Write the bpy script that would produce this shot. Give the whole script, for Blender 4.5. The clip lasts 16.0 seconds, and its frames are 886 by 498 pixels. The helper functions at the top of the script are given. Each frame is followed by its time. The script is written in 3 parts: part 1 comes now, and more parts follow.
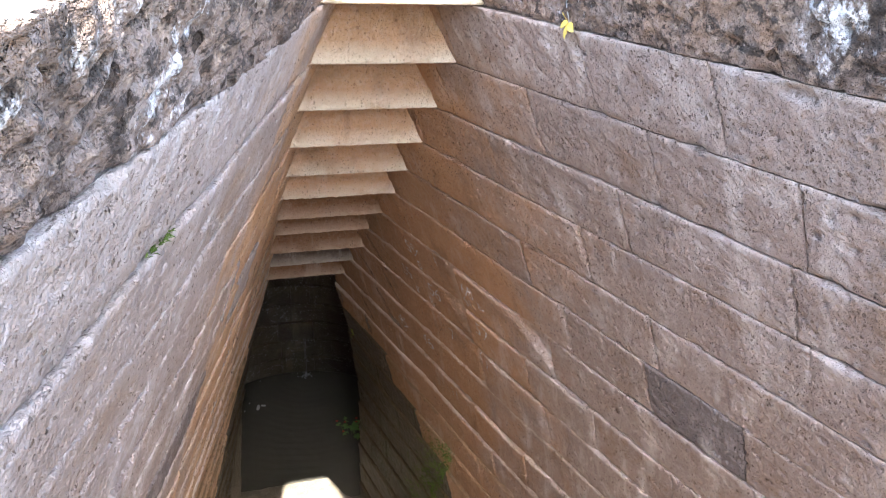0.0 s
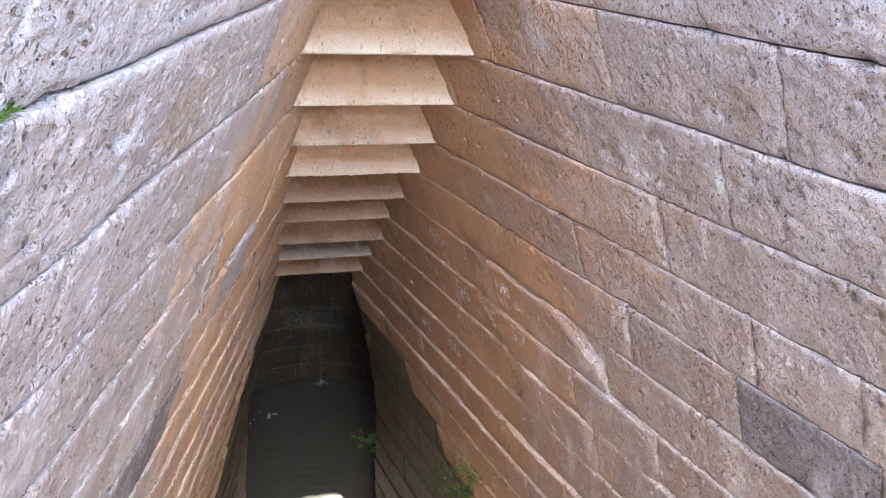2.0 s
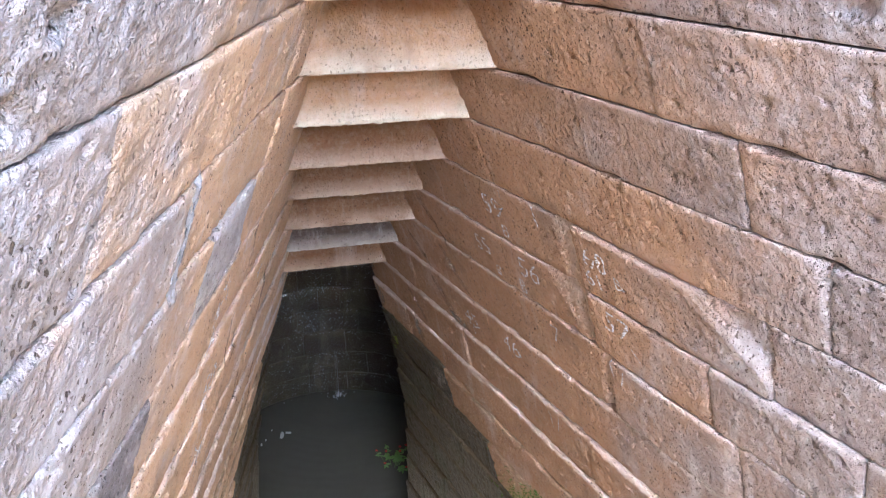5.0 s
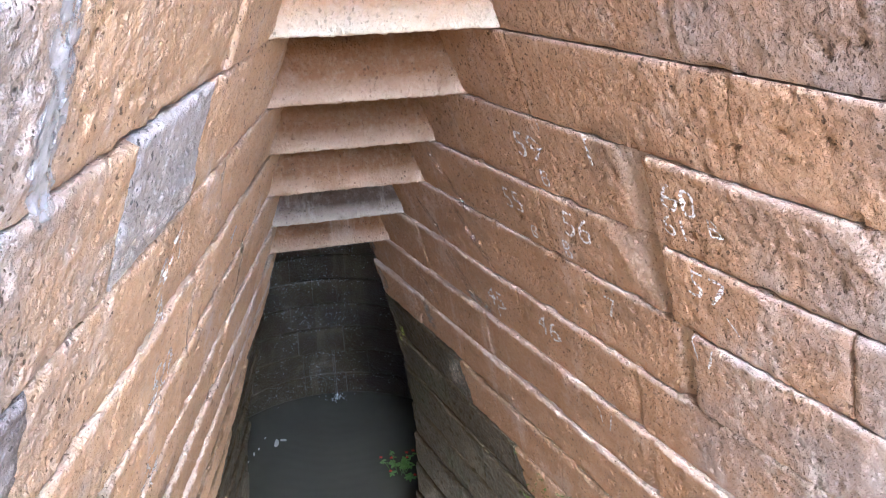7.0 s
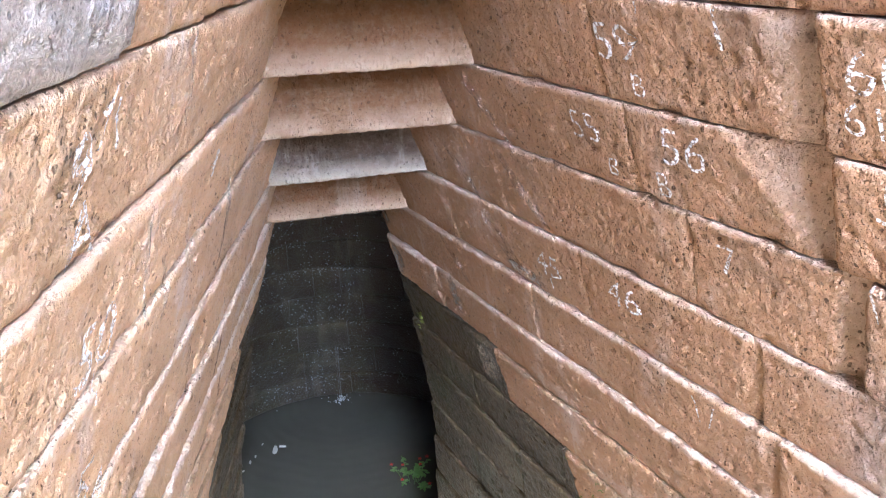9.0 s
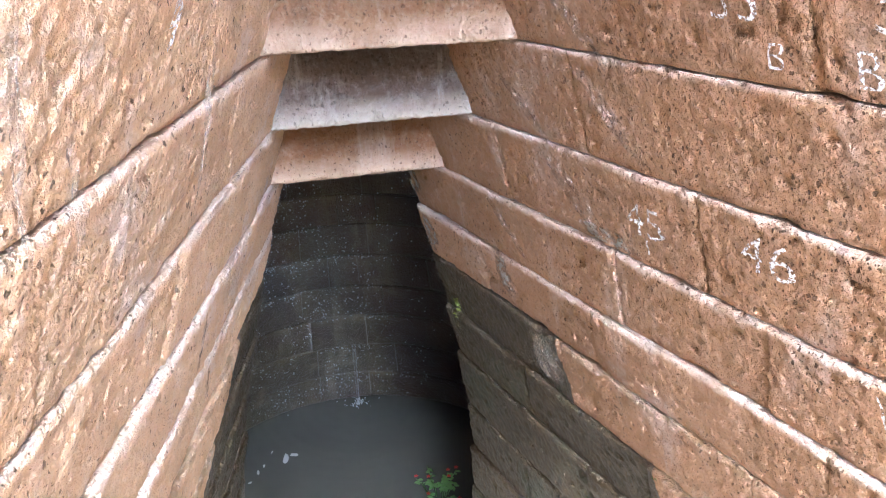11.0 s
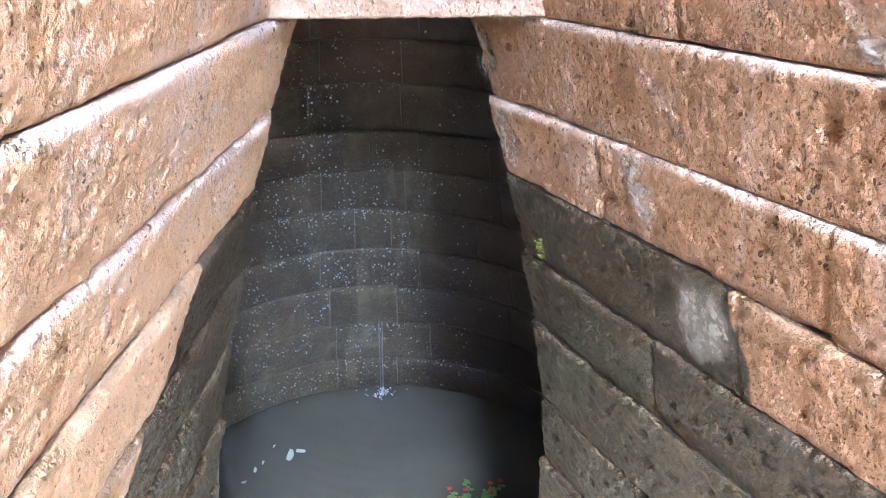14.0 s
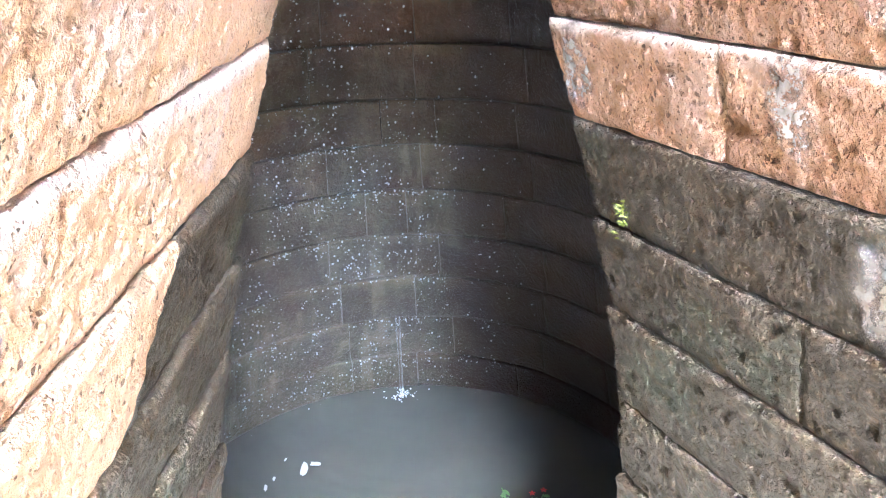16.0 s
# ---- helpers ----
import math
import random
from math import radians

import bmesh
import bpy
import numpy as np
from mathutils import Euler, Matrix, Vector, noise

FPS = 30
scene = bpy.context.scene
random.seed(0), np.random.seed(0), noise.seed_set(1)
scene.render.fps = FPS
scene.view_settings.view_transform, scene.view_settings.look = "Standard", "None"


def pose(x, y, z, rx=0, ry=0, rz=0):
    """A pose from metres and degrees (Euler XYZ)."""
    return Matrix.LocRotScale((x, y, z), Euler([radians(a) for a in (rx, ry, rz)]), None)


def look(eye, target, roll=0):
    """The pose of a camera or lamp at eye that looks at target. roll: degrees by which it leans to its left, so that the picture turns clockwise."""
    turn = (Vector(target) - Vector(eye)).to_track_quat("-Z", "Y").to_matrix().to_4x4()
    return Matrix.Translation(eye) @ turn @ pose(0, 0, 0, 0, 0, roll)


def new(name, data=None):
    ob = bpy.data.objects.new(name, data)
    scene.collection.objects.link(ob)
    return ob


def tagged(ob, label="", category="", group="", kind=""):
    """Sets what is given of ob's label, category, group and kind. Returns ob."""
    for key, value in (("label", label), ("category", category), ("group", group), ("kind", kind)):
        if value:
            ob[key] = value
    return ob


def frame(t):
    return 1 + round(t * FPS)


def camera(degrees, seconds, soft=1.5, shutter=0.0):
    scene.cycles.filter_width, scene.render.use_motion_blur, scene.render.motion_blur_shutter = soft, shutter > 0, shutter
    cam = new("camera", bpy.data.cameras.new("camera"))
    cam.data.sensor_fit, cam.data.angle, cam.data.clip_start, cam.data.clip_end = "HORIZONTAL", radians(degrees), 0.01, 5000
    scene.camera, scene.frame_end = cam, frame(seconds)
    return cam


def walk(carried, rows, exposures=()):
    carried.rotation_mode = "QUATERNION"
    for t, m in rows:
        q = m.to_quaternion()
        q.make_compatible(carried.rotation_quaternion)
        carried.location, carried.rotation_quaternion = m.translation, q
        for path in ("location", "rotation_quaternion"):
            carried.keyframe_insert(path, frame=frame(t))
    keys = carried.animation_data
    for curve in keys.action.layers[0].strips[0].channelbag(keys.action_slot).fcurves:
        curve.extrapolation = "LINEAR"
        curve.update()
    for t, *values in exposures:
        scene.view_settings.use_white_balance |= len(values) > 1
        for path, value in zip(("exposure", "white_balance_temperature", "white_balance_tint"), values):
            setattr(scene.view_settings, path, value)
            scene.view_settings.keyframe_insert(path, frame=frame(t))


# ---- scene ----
cam = camera(62.7, 16.0, soft=1.1)
PATH = [
    (0, (-0.707, 0.325, 3.078), (-0.161, 2.04, 2.206), 3.1),
    (0.5, (-0.726, 0.426, 3.03), (-0.175, 2.142, 2.163), 1.9),
    (1, (-0.682, 0.557, 2.919), (-0.187, 2.29, 2.052), 0.9),
    (1.5, (-0.622, 0.663, 2.832), (-0.134, 2.408, 1.985), 2.1),
    (2, (-0.593, 0.774, 2.74), (-0.108, 2.519, 1.892), 3.4),
    (2.5, (-0.606, 0.899, 2.679), (-0.107, 2.645, 1.842), 1.1),
    (3, (-0.604, 1.022, 2.593), (-0.143, 2.777, 1.753), -0.5),
    (3.5, (-0.55, 1.159, 2.486), (-0.114, 2.941, 1.688), -0.6),
    (4, (-0.537, 1.237, 2.405), (-0.115, 3.02, 1.604), 1.7),
    (4.5, (-0.569, 1.376, 2.298), (-0.11, 3.142, 1.479), 1.8),
    (4.7, (-0.606, 1.425, 2.291), (-0.13, 3.178, 1.455), 0.9),
    (6.8, (-0.551, 1.936, 1.923), (-0.071, 3.684, 1.078), -0.1),
    (7, (-0.562, 1.978, 1.891), (-0.072, 3.729, 1.059), -0.6),
    (7.5, (-0.564, 2.13, 1.77), (-0.095, 3.891, 0.946), 0.9),
    (8, (-0.536, 2.232, 1.665), (-0.081, 4.001, 0.851), 1.5),
    (8.5, (-0.537, 2.346, 1.562), (-0.08, 4.11, 0.739), 1.7),
    (9, (-0.571, 2.459, 1.508), (-0.07, 4.214, 0.688), -1.0),
    (9.2, (-0.575, 2.502, 1.48), (-0.069, 4.255, 0.662), -1.1),
    (11.3, (-0.539, 3.06, 1.087), (-0.09, 4.833, 0.276), -2.0),
    (11.5, (-0.532, 3.131, 1.038), (-0.114, 4.91, 0.224), -2.8),
    (12, (-0.488, 3.265, 0.911), (-0.154, 5.072, 0.122), -0.7),
    (12.5, (-0.485, 3.335, 0.833), (-0.173, 5.141, 0.031), -0.1),
    (13, (-0.504, 3.496, 0.729), (-0.152, 5.29, -0.082), -2.0),
    (13.5, (-0.512, 3.589, 0.685), (-0.13, 5.376, -0.128), -1.9),
    (14, (-0.478, 3.749, 0.546), (-0.089, 5.538, -0.26), 0.7),
    (14.5, (-0.452, 3.812, 0.49), (-0.062, 5.604, -0.308), 1.3),
    (15, (-0.45, 3.917, 0.405), (-0.061, 5.705, -0.4), 2.3),
    (15.5, (-0.486, 4.045, 0.352), (-0.089, 5.833, -0.451), 0.4),
    (16, (-0.509, 4.158, 0.322), (-0.122, 5.938, -0.502), -1.6),
]
EXPOSE = [(0, 3.6, 6250, 10), (2.0, 4.15, 5700, 9), (4.5, 4.65, 5300, 7), (8.5, 5.45, 5050, 4), (12.5, 6.35, 4950, 4), (14.3, 6.95, 4800, 4), (15, 7.35, 4750, 4), (16, 7.8, 4800, 5)]
walk(cam, [(t, look(eye, target, roll)) for t, eye, target, roll in PATH], EXPOSE)

# ---- world, sun ----
SUN_EL, SUN_AZ = 56.1, 179.0
world = bpy.data.worlds.new("sky_world")
scene.world = world
world.use_nodes = True
wn = world.node_tree.nodes
sky = wn.new("ShaderNodeTexSky")
sky.sky_type = "NISHITA"
sky.sun_disc = False
sky.sun_elevation = radians(SUN_EL)
sky.sun_rotation = radians(SUN_AZ)
sky.dust_density = 2.0
wn["Background"].inputs["Strength"].default_value = 0.15
world.node_tree.links.new(sky.outputs[0], wn["Background"].inputs["Color"])
sun_data = bpy.data.lights.new("sun", "SUN")
sun_data.energy = 4.2
sun_data.angle = radians(0.5)
sun_data.color = (1.0, 0.95, 0.87)
sun = new("sun", sun_data)
flat = 60 * math.cos(radians(SUN_EL))
sun.matrix_world = look((flat * math.sin(radians(SUN_AZ)), flat * math.cos(radians(SUN_AZ)), 60 * math.sin(radians(SUN_EL))), (0, 0, 0))


# ---- materials ----
class Mat:
    """A small helper round a node tree."""

    def __init__(self, name, rough=0.85):
        self.m = bpy.data.materials.new(name)
        self.m.use_nodes = True
        self.t = self.m.node_tree
        self.b = self.t.nodes["Principled BSDF"]
        self.b.inputs["Roughness"].default_value = rough
        self.b.inputs["Specular IOR Level"].default_value = 0.25

    def n(self, kind, **kw):
        nd = self.t.nodes.new(kind)
        for k, v in kw.items():
            if k in nd.inputs:
                nd.inputs[k].default_value = v
        return nd

    def ln(self, a, b):
        self.t.links.new(a, b)

    def coords(self, sx=1, sy=1, sz=1):
        tc = self.n("ShaderNodeTexCoord")
        mp = self.n("ShaderNodeMapping")
        mp.inputs["Scale"].default_value = (sx, sy, sz)
        self.ln(tc.outputs["Object"], mp.inputs["Vector"])
        return mp.outputs["Vector"]

    def noise(self, vec, scale, detail=4, rough=0.6):
        nd = self.n("ShaderNodeTexNoise", Scale=scale, Detail=detail, Roughness=rough)
        self.ln(vec, nd.inputs["Vector"])
        return nd.outputs["Fac"]

    def step(self, val, a, b, lo=0.0, hi=1.0):
        nd = self.n("ShaderNodeMapRange")
        nd.interpolation_type = "SMOOTHSTEP"
        for k, v in zip(("From Min", "From Max", "To Min", "To Max"), (a, b, lo, hi)):
            nd.inputs[k].default_value = v
        self.ln(val, nd.inputs["Value"])
        return nd.outputs["Result"]

    def math(self, op, a, b):
        nd = self.n("ShaderNodeMath")
        nd.operation = op
        for i, v in enumerate((a, b)):
            if isinstance(v, (int, float)):
                nd.inputs[i].default_value = v
            else:
                self.ln(v, nd.inputs[i])
        return nd.outputs[0]

    def mix(self, fac, a, b, blend="MIX"):
        nd = self.n("ShaderNodeMix")
        nd.data_type = "RGBA"
        nd.blend_type = blend
        for key, v in (("Factor", fac), ("A", a), ("B", b)):
            sock = [s for s in nd.inputs if s.name == key and s.enabled][0] if key != "Factor" else nd.inputs[0]
            if key != "Factor":
                sock = nd.inputs[6] if key == "A" else nd.inputs[7]
            if isinstance(v, (int, float)):
                sock.default_value = v
            elif isinstance(v, tuple):
                sock.default_value = (*v, 1)
            else:
                self.ln(v, sock)
        return nd.outputs[2]

    def bump(self, *heights):
        last = None
        for h, dist in heights:
            nd = self.n("ShaderNodeBump", Strength=1.0, Distance=dist)
            self.ln(h, nd.inputs["Height"])
            if last is not None:
                self.ln(last, nd.inputs["Normal"])
            last = nd.outputs["Normal"]
        self.ln(last, self.b.inputs["Normal"])

    def colour(self, c):
        self.ln(c, self.b.inputs["Base Color"])
        return self.m


def stone(name, warm, grey, pale, d0=0.15, d1=1.5, pits=1.0, rough=0.9, wet=False, streaks=0.35, lichen=0.0, vugs=0.0, high=0.0, damp=None, patina_shade=0.0):
    """Pitted volcanic stone: warm under the roof, greyer further out, stained and streaked."""
    k = Mat(name, rough)
    v = k.coords()
    streak_v = k.coords(5, 5, 0.5)
    info = k.n("ShaderNodeObjectInfo").outputs["Random"]
    big = k.noise(v, 1.6, 5)
    mid = k.noise(v, 7, 5)
    fine = k.noise(v, 45, 4, 0.7)
    grain = k.noise(v, 190, 3, 0.7)
    sep = k.n("ShaderNodeSeparateXYZ")
    k.ln(v, sep.inputs[0])
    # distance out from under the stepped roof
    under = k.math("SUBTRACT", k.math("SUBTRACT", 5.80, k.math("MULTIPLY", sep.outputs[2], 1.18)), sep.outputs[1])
    # the upper courses turn grey furthest in
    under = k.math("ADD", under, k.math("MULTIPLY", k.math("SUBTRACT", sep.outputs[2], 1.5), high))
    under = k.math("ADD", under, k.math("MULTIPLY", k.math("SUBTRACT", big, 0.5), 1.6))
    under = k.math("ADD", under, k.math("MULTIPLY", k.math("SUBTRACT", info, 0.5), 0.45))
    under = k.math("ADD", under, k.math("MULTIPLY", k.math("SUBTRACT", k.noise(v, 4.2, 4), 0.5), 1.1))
    grey_share = k.step(under, d0, d1, 0.0, 0.88)
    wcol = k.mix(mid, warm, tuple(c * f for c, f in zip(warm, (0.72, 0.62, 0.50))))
    if patina_shade > 0.5:
        # darker brown deep under the roof: patina plus painted-in loss of light
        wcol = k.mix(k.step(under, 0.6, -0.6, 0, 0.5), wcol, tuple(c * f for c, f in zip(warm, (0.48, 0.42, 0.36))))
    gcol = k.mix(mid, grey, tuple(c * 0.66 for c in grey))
    col = k.mix(grey_share, wcol, gcol)
    # one block a little darker, paler or redder than the next
    col = k.mix(k.math("MULTIPLY", info, 0.45), col, k.mix(0.5, col, tuple(c * 0.35 for c in warm)))
    # washed-down pale lime and dark stains; pale thinned under the roof, partly painted dimness
    wash = k.math("ADD", 1.0 - patina_shade, k.math("MULTIPLY", grey_share, patina_shade))
    st = k.noise(streak_v, 1.4, 6, 0.65)
    col = k.mix(k.math("MULTIPLY", k.step(st, 0.54, 0.70, 0, streaks), wash), col, pale)
    runs = k.noise(k.coords(9, 9, 0.35), 1.0, 5, 0.6)
    col = k.mix(k.math("MULTIPLY", k.step(runs, 0.54, 0.70, 0, 0.55), grey_share), col, tuple(c * 1.02 for c in pale))
    col = k.mix(k.math("MULTIPLY", k.step(runs, 0.44, 0.30, 0, 0.55), grey_share), col, tuple(c * 0.5 for c in grey))
    col = k.mix(k.step(st, 0.42, 0.26, 0, 0.5), col, tuple(c * 0.4 for c in warm))
    col = k.mix(k.math("MULTIPLY", k.step(fine, 0.42, 0.75, 0, 0.22), wash), col, pale)
    broad = k.noise(v, 2.6, 6, 0.7)
    col = k.mix(k.step(broad, 0.47, 0.32, 0, 0.55), col, tuple(c * 0.42 for c in warm))
    col = k.mix(k.math("MULTIPLY", k.step(broad, 0.55, 0.68, 0, 0.5), wash), col, pale)
    if lichen:
        col = k.mix(k.step(k.noise(v, 3.2, 6, 0.7), 0.50, 0.38, 0, 0.75), col, (0.05, 0.038, 0.032))
        col = k.mix(k.step(k.noise(v, 24, 5, 0.75), 0.50, 0.40, 0, 0.85), col, (0.035, 0.027, 0.023))
        col = k.mix(k.step(k.noise(v, 33, 4, 0.7), 0.56, 0.66, 0, 0.6), col, (0.42, 0.31, 0.23))
        crust = k.math("MULTIPLY", k.step(k.noise(k.coords(6, 6, 3), 1.0, 6, 0.75), 0.57, 0.64), k.step(fine, 0.38, 0.50))
        col = k.mix(k.math("MULTIPLY", crust, lichen), col, (0.74, 0.71, 0.70))
    speck = k.noise(v, 105, 3, 0.65)
    if damp:
        # the damp line: dark, slightly green stone behind a stained edge
        dm = k.n("ShaderNodeAttribute")
        dm.attribute_name = "damp"
        wetness = k.step(dm.outputs["Fac"], 0.35, 0.65)
        dcol = k.mix(mid, damp, tuple(c * 0.55 for c in damp))
        dcol = k.mix(k.step(k.noise(v, 3.3, 5), 0.50, 0.66, 0, 0.55), dcol, (0.036, 0.044, 0.022))
        dcol = k.mix(k.step(fine, 0.46, 0.70, 0, 0.5), dcol, tuple(c * 2.6 for c in damp))
        dcol = k.mix(k.step(broad, 0.54, 0.68, 0, 0.45), dcol, tuple(c * 2.2 for c in damp))
        col = k.mix(wetness, col, dcol)
        k.ln(k.step(wetness, 0, 1, rough, 0.5), k.b.inputs["Roughness"])
        pale = (0.16, 0.12, 0.07)
    col = k.mix(k.step(speck, 0.56, 0.72, 0, 0.10), col, pale)
    col = k.mix(k.step(speck, 0.43, 0.28, 0, 0.10), col, tuple(c * 0.3 for c in warm))
    # worn, limed edges, paled further to paint in ledges catching the light
    lit_wear = k.n("ShaderNodeAttribute")
    lit_wear.attribute_name = "worn"
    edge = k.math("MULTIPLY", lit_wear.outputs["Fac"], k.step(mid, 0.28, 0.55, 0.35, 1.0))
    col = k.mix(edge, col, tuple(min(0.74, c * f) for c, f in zip(pale, (1.22, 1.16, 1.05))))
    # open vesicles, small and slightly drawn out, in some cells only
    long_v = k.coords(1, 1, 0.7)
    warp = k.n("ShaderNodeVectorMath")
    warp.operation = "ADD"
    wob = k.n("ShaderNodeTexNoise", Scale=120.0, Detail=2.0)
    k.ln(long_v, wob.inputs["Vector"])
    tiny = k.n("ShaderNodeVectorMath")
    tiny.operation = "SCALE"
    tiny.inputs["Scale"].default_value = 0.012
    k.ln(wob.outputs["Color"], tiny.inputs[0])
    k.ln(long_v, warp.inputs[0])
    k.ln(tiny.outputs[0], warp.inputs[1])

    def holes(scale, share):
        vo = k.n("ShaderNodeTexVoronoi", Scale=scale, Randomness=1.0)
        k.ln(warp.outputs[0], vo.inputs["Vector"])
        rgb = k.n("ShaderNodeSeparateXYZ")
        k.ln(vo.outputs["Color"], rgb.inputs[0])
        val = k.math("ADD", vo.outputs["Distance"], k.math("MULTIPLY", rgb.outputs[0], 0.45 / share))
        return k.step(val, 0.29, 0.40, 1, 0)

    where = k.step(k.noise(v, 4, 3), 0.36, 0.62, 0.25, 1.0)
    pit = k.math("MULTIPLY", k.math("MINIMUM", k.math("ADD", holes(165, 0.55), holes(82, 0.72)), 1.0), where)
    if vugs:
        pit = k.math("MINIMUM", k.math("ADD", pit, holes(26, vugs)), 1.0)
    # pits are darkened in the colour to stand for the shade inside
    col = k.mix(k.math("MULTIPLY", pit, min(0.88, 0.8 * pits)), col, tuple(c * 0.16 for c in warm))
    coarse = k.noise(long_v, 85, 3, 0.6)
    rel = 1.7 if wet else 1.0
    k.bump((mid, 0.010), (fine, 0.014 * min(pits, 1.5) * rel), (coarse, 0.009 * rel), (grain, 0.002), (k.math("SUBTRACT", 1.0, pit), 0.010 * pits))
    if wet:
        k.b.inputs["Roughness"].default_value = 0.36
        k.b.inputs["Specular IOR Level"].default_value = 0.6
        # dark brown painted in for the unlit east side, plus mottled patches
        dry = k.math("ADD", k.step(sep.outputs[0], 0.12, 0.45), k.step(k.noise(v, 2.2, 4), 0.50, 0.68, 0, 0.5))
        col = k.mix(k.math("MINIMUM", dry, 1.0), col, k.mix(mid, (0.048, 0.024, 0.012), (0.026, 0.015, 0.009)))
    return k.colour(col)


PALE = (0.60, 0.52, 0.46)
EAST_TONE = dict(warm=(0.475, 0.282, 0.156), grey=(0.365, 0.292, 0.256), pale=PALE, d0=0.55, d1=1.6, streaks=0.45, high=1.0, patina_shade=0.6)
# paler than the east stone; its warm tone also paints in brighter light
WEST_TONE = dict(warm=(0.69, 0.462, 0.280), grey=(0.39, 0.328, 0.298), pale=(0.58, 0.52, 0.485), d0=0.9, d1=1.6, streaks=0.5, pits=1.25, high=1.1, patina_shade=0.25)
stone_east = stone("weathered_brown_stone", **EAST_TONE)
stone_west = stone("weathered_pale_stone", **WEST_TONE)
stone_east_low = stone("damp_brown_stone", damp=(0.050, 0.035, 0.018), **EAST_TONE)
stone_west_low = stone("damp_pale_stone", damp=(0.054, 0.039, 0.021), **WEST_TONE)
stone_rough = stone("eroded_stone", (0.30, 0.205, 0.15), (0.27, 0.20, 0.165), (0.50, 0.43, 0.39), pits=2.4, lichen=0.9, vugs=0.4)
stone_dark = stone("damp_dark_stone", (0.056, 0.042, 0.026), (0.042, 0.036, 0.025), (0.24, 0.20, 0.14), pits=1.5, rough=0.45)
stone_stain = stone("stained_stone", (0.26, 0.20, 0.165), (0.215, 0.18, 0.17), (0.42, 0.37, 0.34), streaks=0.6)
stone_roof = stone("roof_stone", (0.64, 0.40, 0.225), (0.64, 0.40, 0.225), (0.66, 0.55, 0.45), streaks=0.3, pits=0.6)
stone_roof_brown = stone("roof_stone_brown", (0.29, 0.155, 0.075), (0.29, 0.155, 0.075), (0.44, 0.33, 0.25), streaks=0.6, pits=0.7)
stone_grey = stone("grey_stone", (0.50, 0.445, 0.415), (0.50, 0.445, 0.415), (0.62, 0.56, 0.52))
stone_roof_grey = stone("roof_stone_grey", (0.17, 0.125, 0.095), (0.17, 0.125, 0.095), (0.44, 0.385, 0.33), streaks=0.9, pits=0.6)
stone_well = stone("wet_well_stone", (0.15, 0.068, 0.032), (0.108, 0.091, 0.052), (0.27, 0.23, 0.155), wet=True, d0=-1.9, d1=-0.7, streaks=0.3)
# darker tones for the lower steps, to cut the light bounced off them
stone_step_mid = stone("mid_step_stone", (0.22, 0.18, 0.13), (0.22, 0.18, 0.13), (0.34, 0.29, 0.23), rough=0.6)
stone_step_dark = stone("dark_step_stone", (0.11, 0.085, 0.058), (0.11, 0.085, 0.058), (0.18, 0.145, 0.10), rough=0.5)
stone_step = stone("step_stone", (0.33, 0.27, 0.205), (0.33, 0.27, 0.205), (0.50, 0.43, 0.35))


def plain(name, col, rough=0.8, vary=0.35, scale=30, trans=0.0):
    k = Mat(name, rough)
    v = k.coords()
    f = k.noise(v, scale, 4)
    k.bump((f, 0.002))
    if trans:
        k.b.inputs["Transmission Weight"].default_value = trans
    return k.colour(k.mix(f, tuple(c * (1 + vary) for c in col), tuple(c * (1 - vary) for c in col)))


def chalk_material():
    k = Mat("chalk", 0.95)
    v = k.coords()
    k.b.inputs["Base Color"].default_value = (0.84, 0.80, 0.75, 1)
    k.ln(k.step(k.noise(v, 130, 3), 0.40, 0.60, 0.12, 0.80), k.b.inputs["Alpha"])
    return k.m


def water_material():
    k = Mat("murky_water", 0.06)
    v = k.coords()
    k.b.inputs["IOR"].default_value = 1.33
    k.b.inputs["Specular IOR Level"].default_value = 0.5
    n1 = k.noise(v, 2.2, 3)
    rip = k.n("ShaderNodeTexWave", Scale=3.2, Distortion=2.5, Detail=1.0)
    rip.wave_type = "RINGS"
    rip.rings_direction = "Z"
    off = k.n("ShaderNodeVectorMath")
    off.operation = "SUBTRACT"
    off.inputs[1].default_value = (0.0, 7.66, 0.0)
    k.ln(v, off.inputs[0])
    k.ln(off.outputs[0], rip.inputs["Vector"])
    k.bump((rip.outputs["Fac"], 0.0012), (k.noise(v, 5, 3), 0.004))
    return k.colour(k.mix(n1, (0.090, 0.084, 0.066), (0.058, 0.055, 0.045)))


def ground_material():
    k = Mat("dry_ground", 0.95)
    v = k.coords()
    f, g = k.noise(v, 0.7, 5), k.noise(v, 25, 5)
    k.bump((g, 0.02))
    c = k.mix(f, (0.50, 0.45, 0.37), (0.38, 0.36, 0.24))
    return k.colour(k.mix(k.step(g, 0.35, 0.7, 0, 0.6), c, (0.62, 0.57, 0.50)))


core_mat = plain("joint_backing", (0.05, 0.042, 0.035), 0.95, 0.4, 12)
chalk = chalk_material()
water_mat = water_material()
ground_mat = ground_material()
moss_mat = plain("moss", (0.075, 0.115, 0.018), 0.95, 0.6, 60)
leaf_mat = plain("leaf", (0.13, 0.23, 0.06), 0.5, 0.5, 20)
petal_mat = plain("red_petal", (0.50, 0.03, 0.02), 0.5, 0.3)
pale_mat = plain("pale_litter", (0.42, 0.41, 0.38), 0.6, 0.2)
yellow_mat = plain("dry_yellow_leaf", (0.62, 0.48, 0.10), 0.6, 0.3)
foam_mat = plain("white_water", (0.85, 0.88, 0.92), 0.2, 0.05, 30, 0.35)


